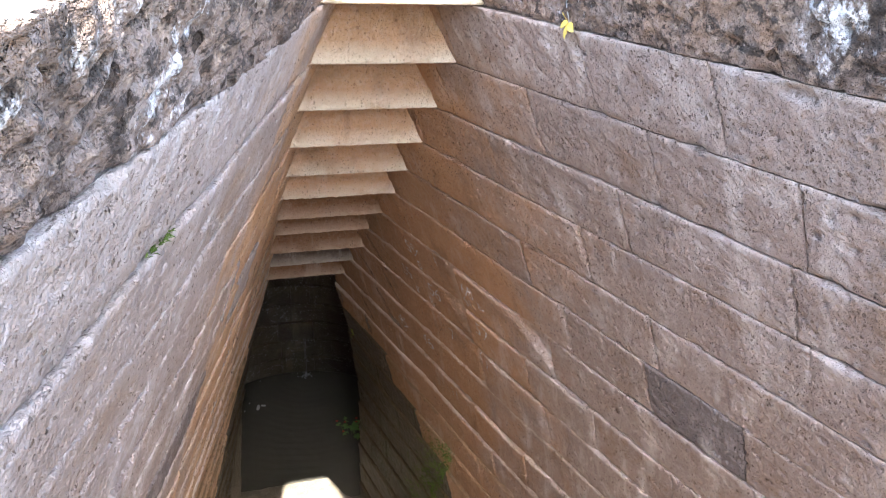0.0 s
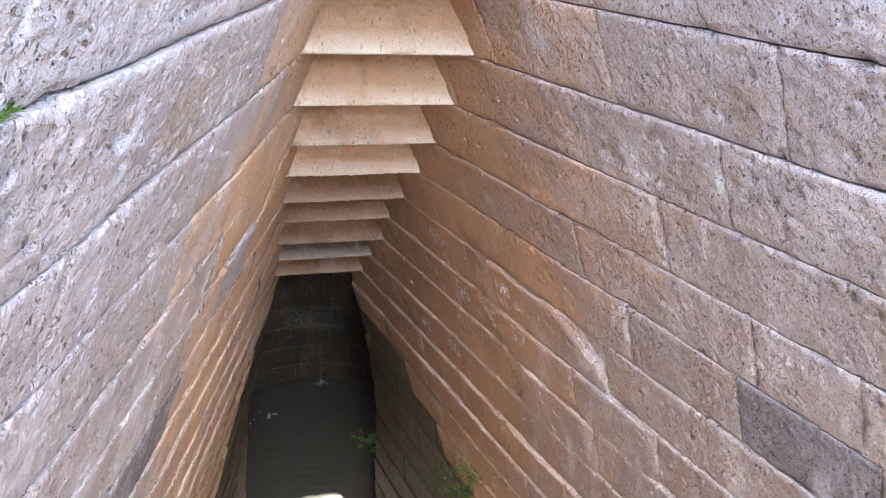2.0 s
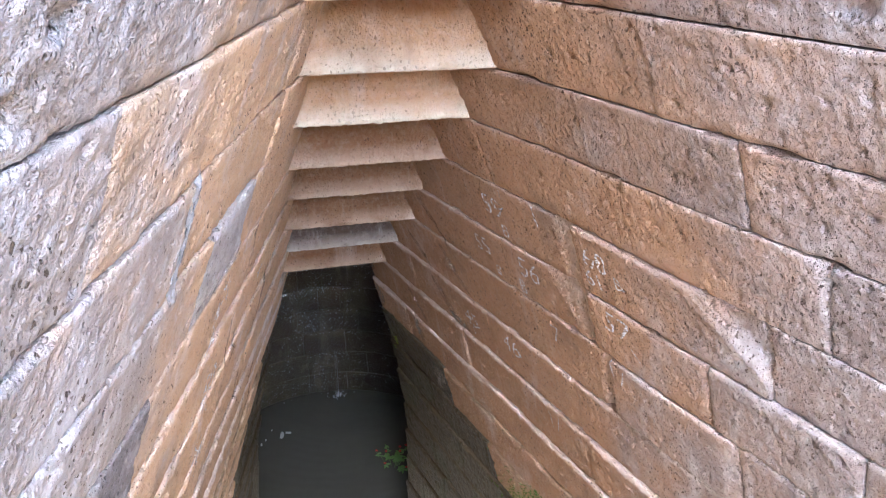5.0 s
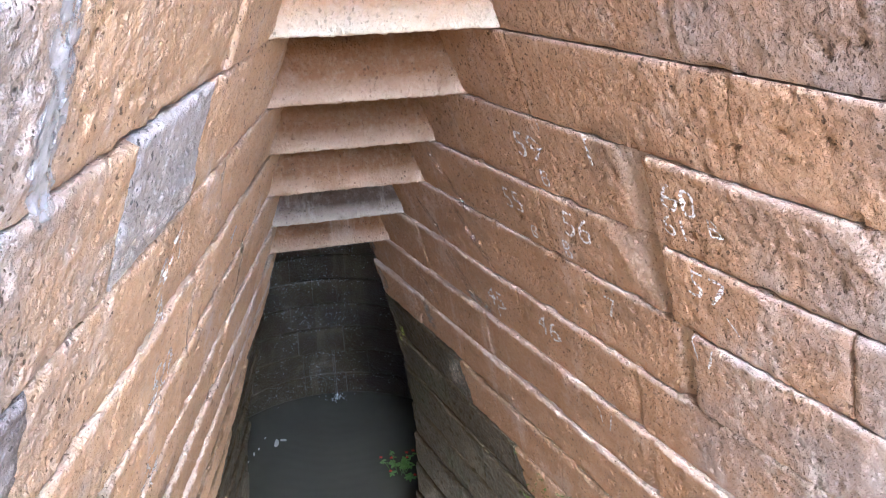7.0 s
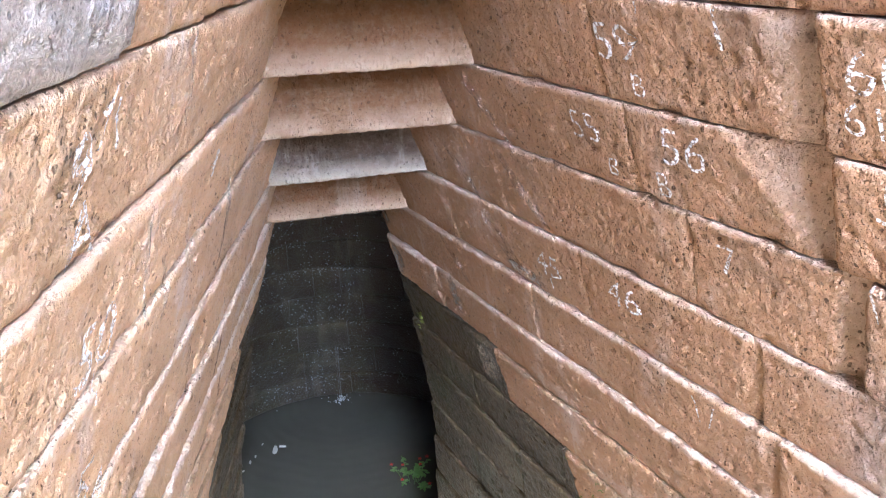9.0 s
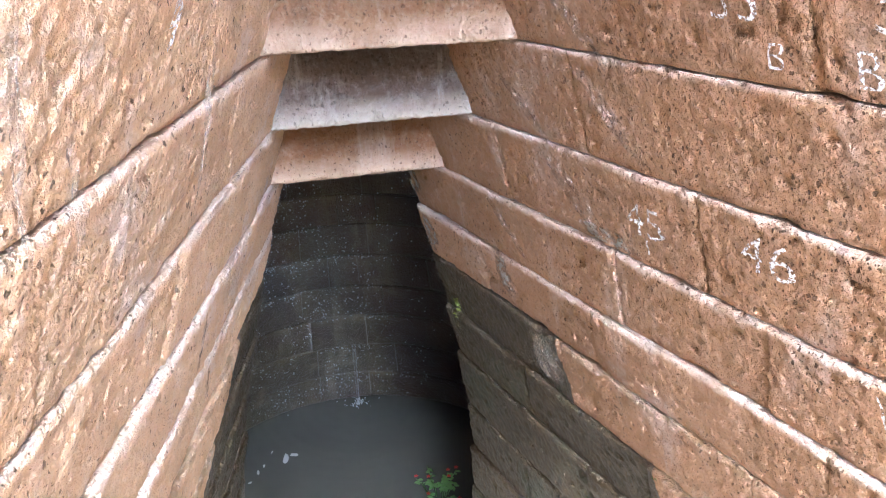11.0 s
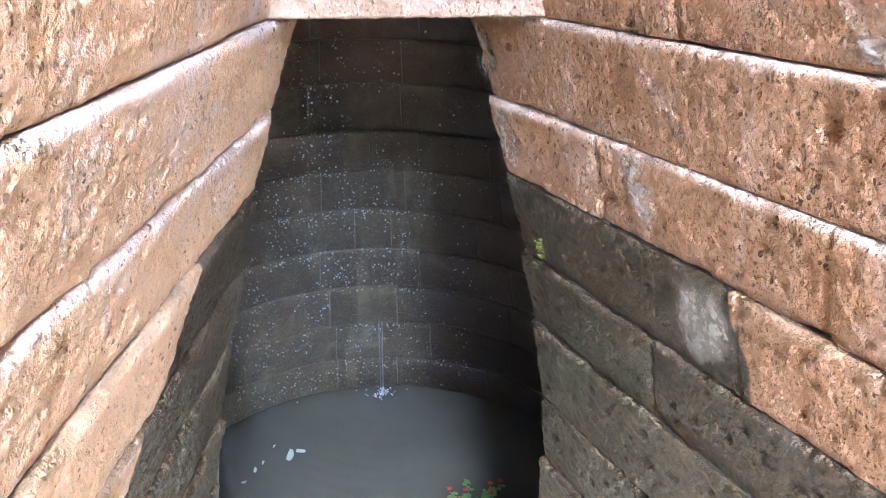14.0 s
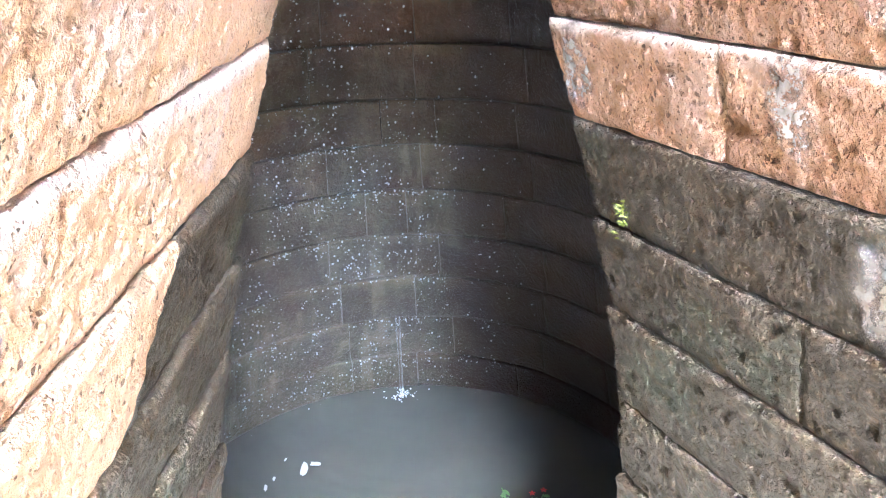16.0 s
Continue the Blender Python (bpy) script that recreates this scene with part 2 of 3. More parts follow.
# ---- plan ----
# heights of the bed joints, from the ground down; LINE[0] is the top of the walls
LINE = [3.0, 2.775, 2.54, 2.302, 2.072, 1.834, 1.609, 1.364, 1.12, 0.885, 0.62, 0.366, 0.13, -0.08, -0.304, -0.521, -0.768,
        -1.0, -1.235, -1.47, -1.70, -1.94, -2.18, -2.42]
END_Y, TOP_Y, GROUND_Z, WATER_Z = 5.53, -1.75, 2.98, -2.2
WELL_X, WELL_Y = -0.19, 6.5


def wall_x(side, y, z):
    """Face of the leaning stair walls; side -1 is the west wall, +1 the east one."""
    a, b = y - 4, z - 1
    if side < 0:
        return -0.6526 + 0.2661 * a + 0.3182 * b + 0.0444 * b * b + 0.0241 * a * b
    b = max(b, -2.0)
    return 0.3159 - 0.2837 * a - 0.2754 * b - 0.0691 * b * b - 0.0226 * a * b


def ledge(z):
    return 0.006 + 0.009 * min(max((1.9 - z) / 1.5, 0), 1)


def roof_y(z):
    """How far in the stepped roof begins at this height."""
    return 5.80 - 1.18 * z


def mesh(name, verts, faces, mat, parent=None, label="", smooth=True, worn=None, damp=None):
    me = bpy.data.meshes.new(name)
    me.from_pydata(verts, [], faces)
    me.materials.append(mat)
    if smooth:
        me.polygons.foreach_set("use_smooth", [True] * len(me.polygons))
    if worn is not None:
        me.attributes.new("worn", "FLOAT", "POINT").data.foreach_set("value", worn)
    if damp is not None:
        me.attributes.new("damp", "FLOAT", "POINT").data.foreach_set("value", damp)
    me.update()
    ob = new(name, me)
    if parent is not None:
        ob.parent = parent
    if label:
        tagged(ob, label)
    return ob


def part(name, bm, mat, parent=None, label=""):
    me = bpy.data.meshes.new(name)
    bm.to_mesh(me)
    bm.free()
    me.materials.append(mat)
    ob = new(name, me)
    if parent is not None:
        ob.parent = parent
    if label:
        tagged(ob, label)
    return ob


def ticks(length, cell, rim=(0.003, 0.012)):
    n = max(2, round((length - 2 * rim[-1]) / cell))
    mid = [rim[-1] + (length - 2 * rim[-1]) * i / n for i in range(n + 1)]
    return [0.0, rim[0], *mid, length - rim[0], length]


def slab_block(name, face, us, vs, lu, lv, mat, parent, back, label="", lit_wear=0.0, lit_wear_deep=0.014, extra=None, damp=None):
    """A block whose face is face(u, v, edge) and whose back lies at back(u, v); edge runs from 1 at the arris to 0."""
    verts, worn, wet, nu, nv = [], [], [], len(us), len(vs)
    for v in vs:
        for u in us:
            e = max(0.0, 1 - min(u, lu - u, v, lv - v) / 0.012)
            verts.append(face(u, v, e))
            p = verts[-1]
            deep = lit_wear_deep * (1 + 0.9 * noise.noise(Vector((p[0], p[1] * 9, p[2] * 9))) + 0.5 * noise.noise(Vector((p[0], p[1] * 31, 3))))
            top = max(0.0, min(1.0, 1.5 - (lv - v) / max(deep, 0.004)))
            worn.append(max(lit_wear * top, extra(u, v) if extra else 0.0))
            if damp:
                wet.append(damp(u, v))
    faces = [(j * nu + i, j * nu + i + 1, (j + 1) * nu + i + 1, (j + 1) * nu + i) for j in range(nv - 1) for i in range(nu - 1)]
    rim = [i for i in range(nu)] + [j * nu + nu - 1 for j in range(1, nv)] + [(nv - 1) * nu + i for i in range(nu - 2, -1, -1)] + [j * nu for j in range(nv - 2, 0, -1)]
    m, base = len(rim), len(verts)
    for r in rim:
        verts.append(verts[r])
        worn.append(worn[r])
    for r in rim:
        verts.append(back(us[r % nu], vs[r // nu]))
        worn.append(lit_wear if r // nu == nv - 1 else 0.0)
    if damp:
        wet += [wet[r] for r in rim] * 2
    faces += [(base + i, base + m + i, base + m + (i + 1) % m, base + (i + 1) % m) for i in range(m)]
    return mesh(name, verts, faces, mat, parent, label, True, worn, wet if damp else None)


def lump(x, y, z, s=1.0):
    p = Vector((x, y, z))
    return s * (0.006 * noise.noise(p * 3.1) + 0.0035 * noise.noise(p * 11) + 0.0026 * noise.noise(p * 31))


def grit(side, y, z):
    """The coarse grain and open pits of the dressed faces."""
    p = Vector((y, z * 0.85, side * 7.0))
    g = 0.0013 * noise.noise(p * 27) + 0.0038 * noise.noise(p * 58)
    hole = noise.noise(p * 44 + Vector((3, 1, 8)))
    return g * (1.35 if side < 0 else 1.0) + max(0.0, hole - 0.36) * 0.04


def notch_depth(y, z):
    """The broken-out corner: a level floor behind a bevel along its long side."""
    (y0, z0), (y1, z1), (y2, z2) = NOTCH
    along = (y2 - y0, z2 - z0)
    size = math.hypot(*along)
    off = ((y - y0) * along[1] - (z - z0) * along[0]) / size
    side = ((y1 - y0) * along[1] - (z1 - z0) * along[0]) / size
    return min(1.0, max(0.0, off if side > 0 else -off) / 0.05)


BLOCKS = []


def surface(side, y, z):
    """The wall's face with its unevenness, for what lies on it."""
    for s, y0, y1, zb, zt, proud, slope in BLOCKS:
        if s == side and y0 <= y <= y1 and zb <= z <= zt:
            return face_x(side, y, z, y0, y1, zb, zt, proud, slope)
    return wall_x(side, y, z)


def dressed(y, z, y0, zb, zt, slope):
    """How far into the dressed-back end of a block this point lies, from 0 to 1."""
    if not slope:
        return 0.0
    deep, w_top, w_low, sharp = slope
    w = w_low + (w_top - w_low) * (z - zb) / (zt - zb) + 0.006 * noise.noise(Vector((y0, z * 14, 2)))
    return max(0.0, 1 - (y - y0) / max(w, 0.004)) ** sharp


def face_x(side, y, z, y0, y1, zb, zt, proud, slope):
    d = dressed(y, z, y0, zb, zt, slope)
    x = wall_x(side, y, z) + side * (ledge(zt) * (zt - z) / (zt - zb) - proud + lump(side * 5, y, z, 1.0 if zt < 2.9 else 4.0) + grit(side, y, z) * (2.6 if zt > 2.9 else 1 - 0.7 * d))
    if d:
        x += side * slope[0] * d
    if proud > 0.01:
        round_y, round_z = max(0.0, 1 - (y1 - y) / 0.012), max(0.0, 1 - min(z - zb, zt - z) / 0.016)
        x += side * 0.011 * min(1.2, round_y * round_y + round_z * round_z * 0.5)
    return x


# hollows and gouges in single blocks: side, y, z, half length, half height, depth
POCKS = ((-1, 1.968, 2.366, 0.03, 0.018, 0.02), (-1, 2.053, 2.325, 0.03, 0.02, 0.02), (-1, 2.124, 2.119, 0.035, 0.022, 0.022), (-1, 2.20, 2.185, 0.035, 0.018, 0.018),
         (-1, 1.795, 2.437, 0.028, 0.02, 0.018), (-1, 1.86, 2.349, 0.03, 0.02, 0.02), (1, 2.53, 2.14, 0.05, 0.03, 0.018), (1, 5.225, -0.008, 0.055, 0.022, 0.018),
         (1, 4.667, 0.285, 0.022, 0.026, 0.03), (1, 3.51, 1.328, 0.02, 0.016, 0.022), (1, 3.964, 1.50, 0.05, 0.018, 0.014), (1, 1.54, 2.75, 0.05, 0.02, 0.02))
NOTCH = ((3.05, 1.375), (2.77, 1.40), (2.782, 1.175))


def end_y(side, z):
    """Where the stair walls end at the well, a little further in higher up."""
    return 5.515 + 0.185 * max(0.0, z + 0.78) if side > 0 else 5.60


def wall_block(side, y0, y1, zb, zt, mat, parent, proud=0.0, slope=None, notch=False, label="", damp_y=None, last=False):
    BLOCKS.append((side, y0, y1, zb, zt, proud, slope))
    gap = 0.0022
    lu, lv = y1 - y0 - 2 * gap, zt - zb - 2 * gap
    cell = 0.006 if notch else 0.0078 if y1 > 0.95 and zt > -1.3 else 0.03 if y1 > 0.4 else 0.06
    low = min(max((1.75 - zt) / 1.2, 0), 1)
    pocks = [p for p in POCKS if p[0] == side and y0 - 0.1 < p[1] < y1 + 0.1 and zb - 0.1 < p[2] < zt + 0.1]
    deep_low = min(max((0.7 - zt) / 0.5, 0), 1) * (1.0 if side < 0 else 0.4)
    arris, sink = 0.007 + 0.004 * low + 0.014 * deep_low, 0.002 + 0.002 * low + 0.006 * deep_low
    us, vs = ticks(lu, cell), ticks(lv, cell)

    def face(u, v, e):
        z = zb + gap + v
        y = y0 + gap + u * (1 + (end_y(side, z) - y1) / lu if last else 1)
        x = face_x(side, y, z, y0, y1, zb, zt, proud, slope)
        ragged = 0.6 + 0.9 * abs(noise.noise(Vector((side, y * 23, z * 23))))
        sill = side > 0 and v < 0.012 < u < lu - 0.012
        x += side * (0.0025 if sill else 0.0055) * e * e * ragged
        if e > 0.5:
            chip = noise.noise(Vector((side * 3, y * 9, z * 9)))
            x += side * max(0.0, chip - 0.25) * 0.05
        # the worn upper arris
        t = max(0.0, 1 - (lv - v) / (arris * (1 + 0.5 * noise.noise(Vector((side, y * 12, zt))))))
        x += side * sink * t * t * (0.0 if notch and notch_depth(y, z) > 0.05 else 1.0)
        for s, py, pz, ry, rz, deep in pocks:
            if abs(y - py) < ry and abs(z - pz) < rz:
                q = ((y - py) / ry) ** 2 + ((z - pz) / rz) ** 2
                x += side * deep * max(0.0, 1 - q)
        if notch:
            x += notch_depth(y, z) * (0.028 + 0.008 * noise.noise(Vector((y * 14, z * 14, 0))))
        return (x, y, z)

    def back(u, v):
        z = zb + gap + v
        y = y0 + gap + u * (1 + (end_y(side, z) - y1) / lu if last else 1)
        return (wall_x(side, y, z) + side * 0.27, y, z)

    def extra(u, v):
        y, z = y0 + gap + u, zb + gap + v
        bare = (0.3 if slope and slope[0] > 0.03 else 0.0) * min(1.0, 2 * dressed(y, z, y0, zb, zt, slope))
        if notch:
            q = notch_depth(y, z)
            bare = max(bare, 0.1 if 0.05 < q < 0.6 else 0.0)
        return bare

    def damp(u, v):
        y, z = y0 + gap + u, zb + gap + v
        edge = damp_y + (0.35 if side > 0 else 0.7) * (z - zt) + 0.02 * noise.noise(Vector((side, z * 11, 4))) + 0.01 * noise.noise(Vector((y * 30, z * 40, 4)))
        return min(1.0, max(0.0, 0.5 + (y - edge) / 0.03))

    # rims get paler lower down: lime, and sunlit ledges painted in
    lit_wear = (0.24 + 0.2 * low + 0.25 * deep_low if side > 0 else 0.12 + 0.3 * low + 0.3 * deep_low) * (0.35 if damp_y is not None and y0 > damp_y - 0.2 else 1.0)
    return slab_block("stone_block", face, us, vs, lu, lv, mat, parent, back, label, lit_wear, 0.005 + 0.006 * low + 0.010 * deep_low, extra if slope or notch else None, damp if damp_y is not None else None)


# vertical joints, course by course from the top, where they could be placed
EAST = {0: (1.57, 1.97), 1: (1.74, 2.16), 2: (1.56, 1.99, 2.48), 3: (2.16, 2.80), 4: (2.40, 3.02), 5: (1.84, 2.13, 2.80), 6: (1.79, 2.19, 2.62),
        7: (2.78, 3.48), 8: (2.53, 2.97, 3.46, 3.96), 9: (2.88, 3.40, 3.82), 10: (3.64, 4.24), 11: (3.58, 4.08, 4.53), 12: (3.92, 4.65),
        13: (4.10, 4.82), 14: (4.45, 5.05), 15: (4.06, 4.72)}
WEST = {0: (1.90,), 1: (1.45, 2.3), 2: (1.2, 1.95), 3: (1.74, 2.22), 4: (2.38, 3.0), 5: (2.80,), 6: (3.08, 3.45), 7: (2.84, 3.95), 8: (3.72, 4.4), 9: (3.76, 4.55),
        10: (3.3, 4.3), 11: (4.1, 5.03), 12: (3.7, 4.6), 13: (4.4, 5.07), 14: (4.95,), 15: (4.62, 5.2)}


def build_wall(side, known, name, label):
    rnd = random.Random(11 if side < 0 else 23)
    top = tagged(new(name), label, "stone wall", "", "structure")
    for c in range(len(LINE) - 1):
        zt, zb = LINE[c], LINE[c + 1]
        end = end_y(side, (zt + zb) / 2) + rnd.uniform(-0.006, 0.006)
        inner = min(end, roof_y(zb) + 0.45)
        outer = max(TOP_Y, (1.58 - zt) / 0.72 - 0.5)
        cuts = list(known.get(c, ()))
        if not cuts:
            cuts = [rnd.uniform(outer + 0.3, outer + 0.9)]
        while cuts[0] - outer > 0.35:
            cuts.insert(0, cuts[0] - rnd.uniform(0.42, 0.85))
        while inner - cuts[-1] > 1.0:
            cuts.append(cuts[-1] + rnd.uniform(0.45, 0.8))
        cuts = [outer] + [y for y in cuts if outer + 0.12 < y < inner - 0.12] + [inner]
        for y0, y1 in zip(cuts, cuts[1:]):
            mid = (y0 + y1) / 2
            proud, slope, notch, text, damp_y = rnd.uniform(-0.005, 0.005), None, False, "", None
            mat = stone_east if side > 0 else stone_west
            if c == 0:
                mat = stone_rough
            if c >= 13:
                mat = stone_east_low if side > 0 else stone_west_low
                damp_y = (4.85 - 0.42 * (c - 13)) if side > 0 else (5.17 - 0.22 * (c - 13))
            if side < 0 and c == 6 and abs(y0 - 3.08) < 0.01:
                mat, text = stone_grey, 'blue-grey stone block'
            if side < 0 and c == 7 and abs(y1 - 2.84) < 0.01:
                mat, text = stone_stain, 'dark stained stone block'
            if side > 0:
                if c in (7, 8, 9) and y1 < 3.5 and y1 > 2.9:
                    proud = 0.016
                # ends dressed back beside the proud blocks: depth, width above and below, sharpness
                slope = {(7, 3.48): (0.04, 0.11, 0.09, 0.7), (8, 3.46): (0.05, 0.25, 0.05, 0.8), (9, 3.40): (0.05, 0.055, 0.075, 0.3),
                         (8, 2.53): (0.012, 0.05, 0.05, 0.8), (9, 2.88): (0.014, 0.05, 0.05, 0.8), (10, 3.64): (0.014, 0.03, 0.06, 0.6), (11, 3.58): (0.014, 0.05, 0.04, 0.6)}.get((c, round(y0, 2)))
                notch = c == 7 and abs(y0 - 2.78) < 0.01
                if notch:
                    text = "brown stone block with a broken-out corner"
                elif slope and slope[0] > 0.03:
                    text = "brown stone block with a pale dressed-back end"
                if c == 6 and abs(y0 - 1.79) < 0.01:
                    mat, text = stone_stain, "dark grey stone block"
            wall_block(side, y0, y1, zb, zt, mat, top, proud, slope, notch, text, damp_y, y1 == inner == end)
    return top


# ---- ground ----
def build_ground():
    far = 400.0
    v, f = [], []

    def quad(*p):
        f.append(tuple(range(len(v), len(v) + 4)))
        v.extend((*q, GROUND_Z - 0.004) for q in p)

    quad((-far, -far), (far, -far), (far, TOP_Y), (-far, TOP_Y))
    steps = [TOP_Y + (2.62 - TOP_Y) * i / 6 for i in range(7)]
    for a, b in zip(steps, steps[1:]):
        la, lb = wall_x(-1, a, 2.9) - 0.2, wall_x(-1, b, 2.9) - 0.2
        ra, rb = wall_x(1, a, 2.9) + 0.2, wall_x(1, b, 2.9) + 0.2
        quad((-far, a), (la, a), (lb, b), (-far, b))
        quad((ra, a), (far, a), (far, b), (rb, b))
    y0, y1, x0, x1 = WELL_Y - 0.24, WELL_Y + 0.24, WELL_X - 0.24, WELL_X + 0.24
    quad((-far, 2.62), (far, 2.62), (far, y0), (-far, y0))
    quad((-far, y0), (x0, y0), (x0, y1), (-far, y1))
    quad((x1, y0), (far, y0), (far, y1), (x1, y1))
    quad((-far, y1), (far, y1), (far, far), (-far, far))
    return tagged(mesh("ground", v, f, ground_mat, smooth=False), "pale dry earth and gravel round the stair opening", "ground", "", "structure")


build_ground()
build_wall(-1, WEST, "wall_west", "leaning wall of large fitted volcanic stone blocks with chalk numbers")
build_wall(1, EAST, "wall_east", "leaning wall of large pitted stone blocks with stepped ledges")



def build_core(side, name):
    """A dark sheet added behind the facing blocks to stop light at the joints."""
    v, f = [], []
    ys = [TOP_Y + (END_Y - 0.02 - TOP_Y) * i / 12 for i in range(13)]
    zs = [-2.45 + (2.93 + 2.45) * i / 16 for i in range(17)]
    for y in ys:
        v += [(wall_x(side, y, z) + side * 0.11, y, z) for z in zs]
    f = [(i * 17 + j, i * 17 + j + 1, (i + 1) * 17 + j + 1, (i + 1) * 17 + j) for i in range(12) for j in range(16)]
    return mesh("packing", v, f, core_mat, bpy.data.objects[name], "dark sheet added behind the blocks to close their joints")


build_core(-1, "wall_west")
build_core(1, "wall_east")

# ---- stepped roof over the stairs ----
SLAB_Y = [2.56, 2.83, 3.11, 3.367, 3.655, 3.92, 4.22, 4.54, 4.76, 5.09, 5.37]


def build_roof():
    roof = tagged(new("stair_roof"), "stepped roof of overlapping reddish stone slabs", "stone roof", "", "structure")
    for i, y in enumerate(SLAB_Y):
        z, zt = LINE[i + 1], (LINE[i] - 0.003 if i else LINE[0])
        rough = 0.2 if i < 5 else 0.55
        x0, x1 = wall_x(-1, y, z) - 0.12, wall_x(1, y, z) + 0.12
        n = 110
        prof = [(0.30, 0.0), (0.03, 0.0), (0.008, 0.002), (0.0, 0.008), (0.004, 0.03), (0.012, 0.085), (0.022, 0.15), (0.034, zt - z), (0.55, zt - z)]
        verts, worn = [], []
        for k in range(n + 1):
            x = x0 + (x1 - x0) * k / n
            wave = 0.35 * noise.noise(Vector((x * 9, i * 7.3, 0))) + 0.5 * noise.noise(Vector((x * 37, i * 3.1, 2))) + 0.5 * noise.noise(Vector((x * 95, i * 3.1, 6)))
            for q, (dy, dz) in enumerate(prof):
                low = 1.0 if q in (1, 2, 3, 4) else 0.0
                bump = 0.006 * noise.noise(Vector((x * 6, dz * 9, i * 5))) if 3 < q < 8 else 0.0
                verts.append((x, y + dy + bump + low * rough * 0.006 * wave, z + dz + low * rough * 0.009 * wave * (0.5 if q > 3 else 1)))
                worn.append({3: 0.9, 4: 0.55, 2: 0.4}.get(q, 0.0))
        m = len(prof)
        faces = [(k * m + q, (k + 1) * m + q, (k + 1) * m + q + 1, k * m + q + 1) for k in range(n) for q in range(m - 1)]
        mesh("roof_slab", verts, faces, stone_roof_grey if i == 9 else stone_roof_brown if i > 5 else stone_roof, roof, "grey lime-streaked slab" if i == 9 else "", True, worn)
    return roof


build_roof()


# ---- stairs ----
def build_stairs():
    top = tagged(new("stairs"), "worn stone steps going down to the water", "stairs", "", "structure")
    rise, run = 0.2, 0.2778
    for n in range(28):
        y, z = 5.50 - run * n, -2.13 + rise * n
        if n == 0:
            y = 5.83
        if n == 27:
            continue
        x0, x1 = (wall_x(-1, y, z) - 0.1, wall_x(1, y, z) + 0.1) if n else (-0.95, 0.45)
        verts, prof = [], [(-0.03, -0.24), (0.0, -0.22), (0.0, -0.02), (-0.006, -0.006), (-0.02, 0.0), (-0.30 - 0.36 * (n == 0), 0.0), (-0.30 - 0.36 * (n == 0), -0.24)]
        cut = 24
        for k in range(cut + 1):
            x = x0 + (x1 - x0) * k / cut
            w = noise.noise(Vector((x * 5, n * 3.7, 1))) + 0.5 * noise.noise(Vector((x * 17, n, 5)))
            worn = (-0.30 * min(max(0, x - 0.0) / 0.12, 1) if n == 0 else 0.0)
            for q, (dy, dz) in enumerate(prof):
                verts.append((x, y + dy + (0.02 * w + worn if q in (1, 2, 3, 4) else 0), z + dz + (0.004 * w if q in (3, 4, 5) else 0)))
        m = len(prof)
        faces = [(k * m + q, k * m + (q + 1) % m, (k + 1) * m + (q + 1) % m, (k + 1) * m + q) for k in range(cut) for q in range(m)]
        # the ten lowest steps are darkened so less light reaches the well
        mesh("step", verts, faces, stone_step_mid if n == 0 else stone_step_dark if n < 10 else stone_step, top, "darker step, toned to bounce less light" if n < 10 else "")
    return top


build_stairs()


# ---- round well chamber ----
RING = [2.97, 2.72, 2.47, 2.22, 1.97, 1.72, 1.47, 1.22, 0.98, 0.74, 0.52, 0.28, 0.052, -0.167, -0.419, -0.643, -0.886, -1.144, -1.404, -1.673, -1.949, -2.2, -2.46]


def well_r(z):
    return 0.95 + 0.16 * (-0.4 - z) - 0.092 * max(0.0, z - 1.2) ** 2


WELL_JOINTS = [(-0.07, -0.52), (0.11, -0.75), (-0.16, -1.0), (-0.36, -1.24), (-0.32, -1.54), (0.08, -1.56), (-0.29, -1.83), (0.2, -1.25)]


def build_well():
    rnd = random.Random(5)
    top = tagged(new("well_wall"), "round well chamber wall of wet dark stone rings narrowing upwards", "well wall", "", "structure")
    for c in range(len(RING) - 1):
        zt, zb = RING[c], RING[c + 1]
        door = zt < 0.6
        a0, a1 = (-90 + 25, 270 - 33) if door else (-90, 270)
        n = 11 if door else 10
        first = rnd.uniform(-10, 10)
        cuts = [a0 + (a1 - a0) * (k / n) + (rnd.uniform(-6, 6) if 0 < k < n else 0) for k in range(n + 1)]
        for jx, jz in WELL_JOINTS:
            if door and zb < jz < zt:
                want = math.degrees(math.acos((jx - WELL_X) / well_r(jz)))
                cuts[min(range(1, n), key=lambda q: abs(cuts[q] - want))] = want
        if not door:
            cuts = [a + first for a in cuts]
            cuts[-1] = cuts[0] + 360
        for b0, b1 in zip(cuts, cuts[1:]):
            r = well_r(zb)
            lu, lv = radians(b1 - b0) * r - 0.005, zt - zb - 0.006
            us, vs = ticks(lu, 0.06), ticks(lv, 0.06)
            proud = rnd.uniform(-0.004, 0.004)
            if abs(zt + 1.404) < 0.01 and b0 < 93 < b1:
                proud = -0.02

            def at(u, v, extra):
                a = radians(b0) + (u + 0.0025) / r
                z = zb + 0.003 + v
                rr = well_r(z) + extra
                return (WELL_X + rr * math.cos(a), WELL_Y + rr * math.sin(a), z)

            def face(u, v, e):
                p = at(u, v, 0)
                return at(u, v, 0.012 * (1 - v / lv) + proud + lump(*p, 1.3) + 0.004 * e * e)

            def back(u, v):
                return at(u, v, 0.25)

            # pale rims here paint the glint along wet ledges
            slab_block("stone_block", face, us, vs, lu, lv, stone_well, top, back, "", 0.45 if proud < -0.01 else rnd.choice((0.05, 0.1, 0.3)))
    return top


build_well()


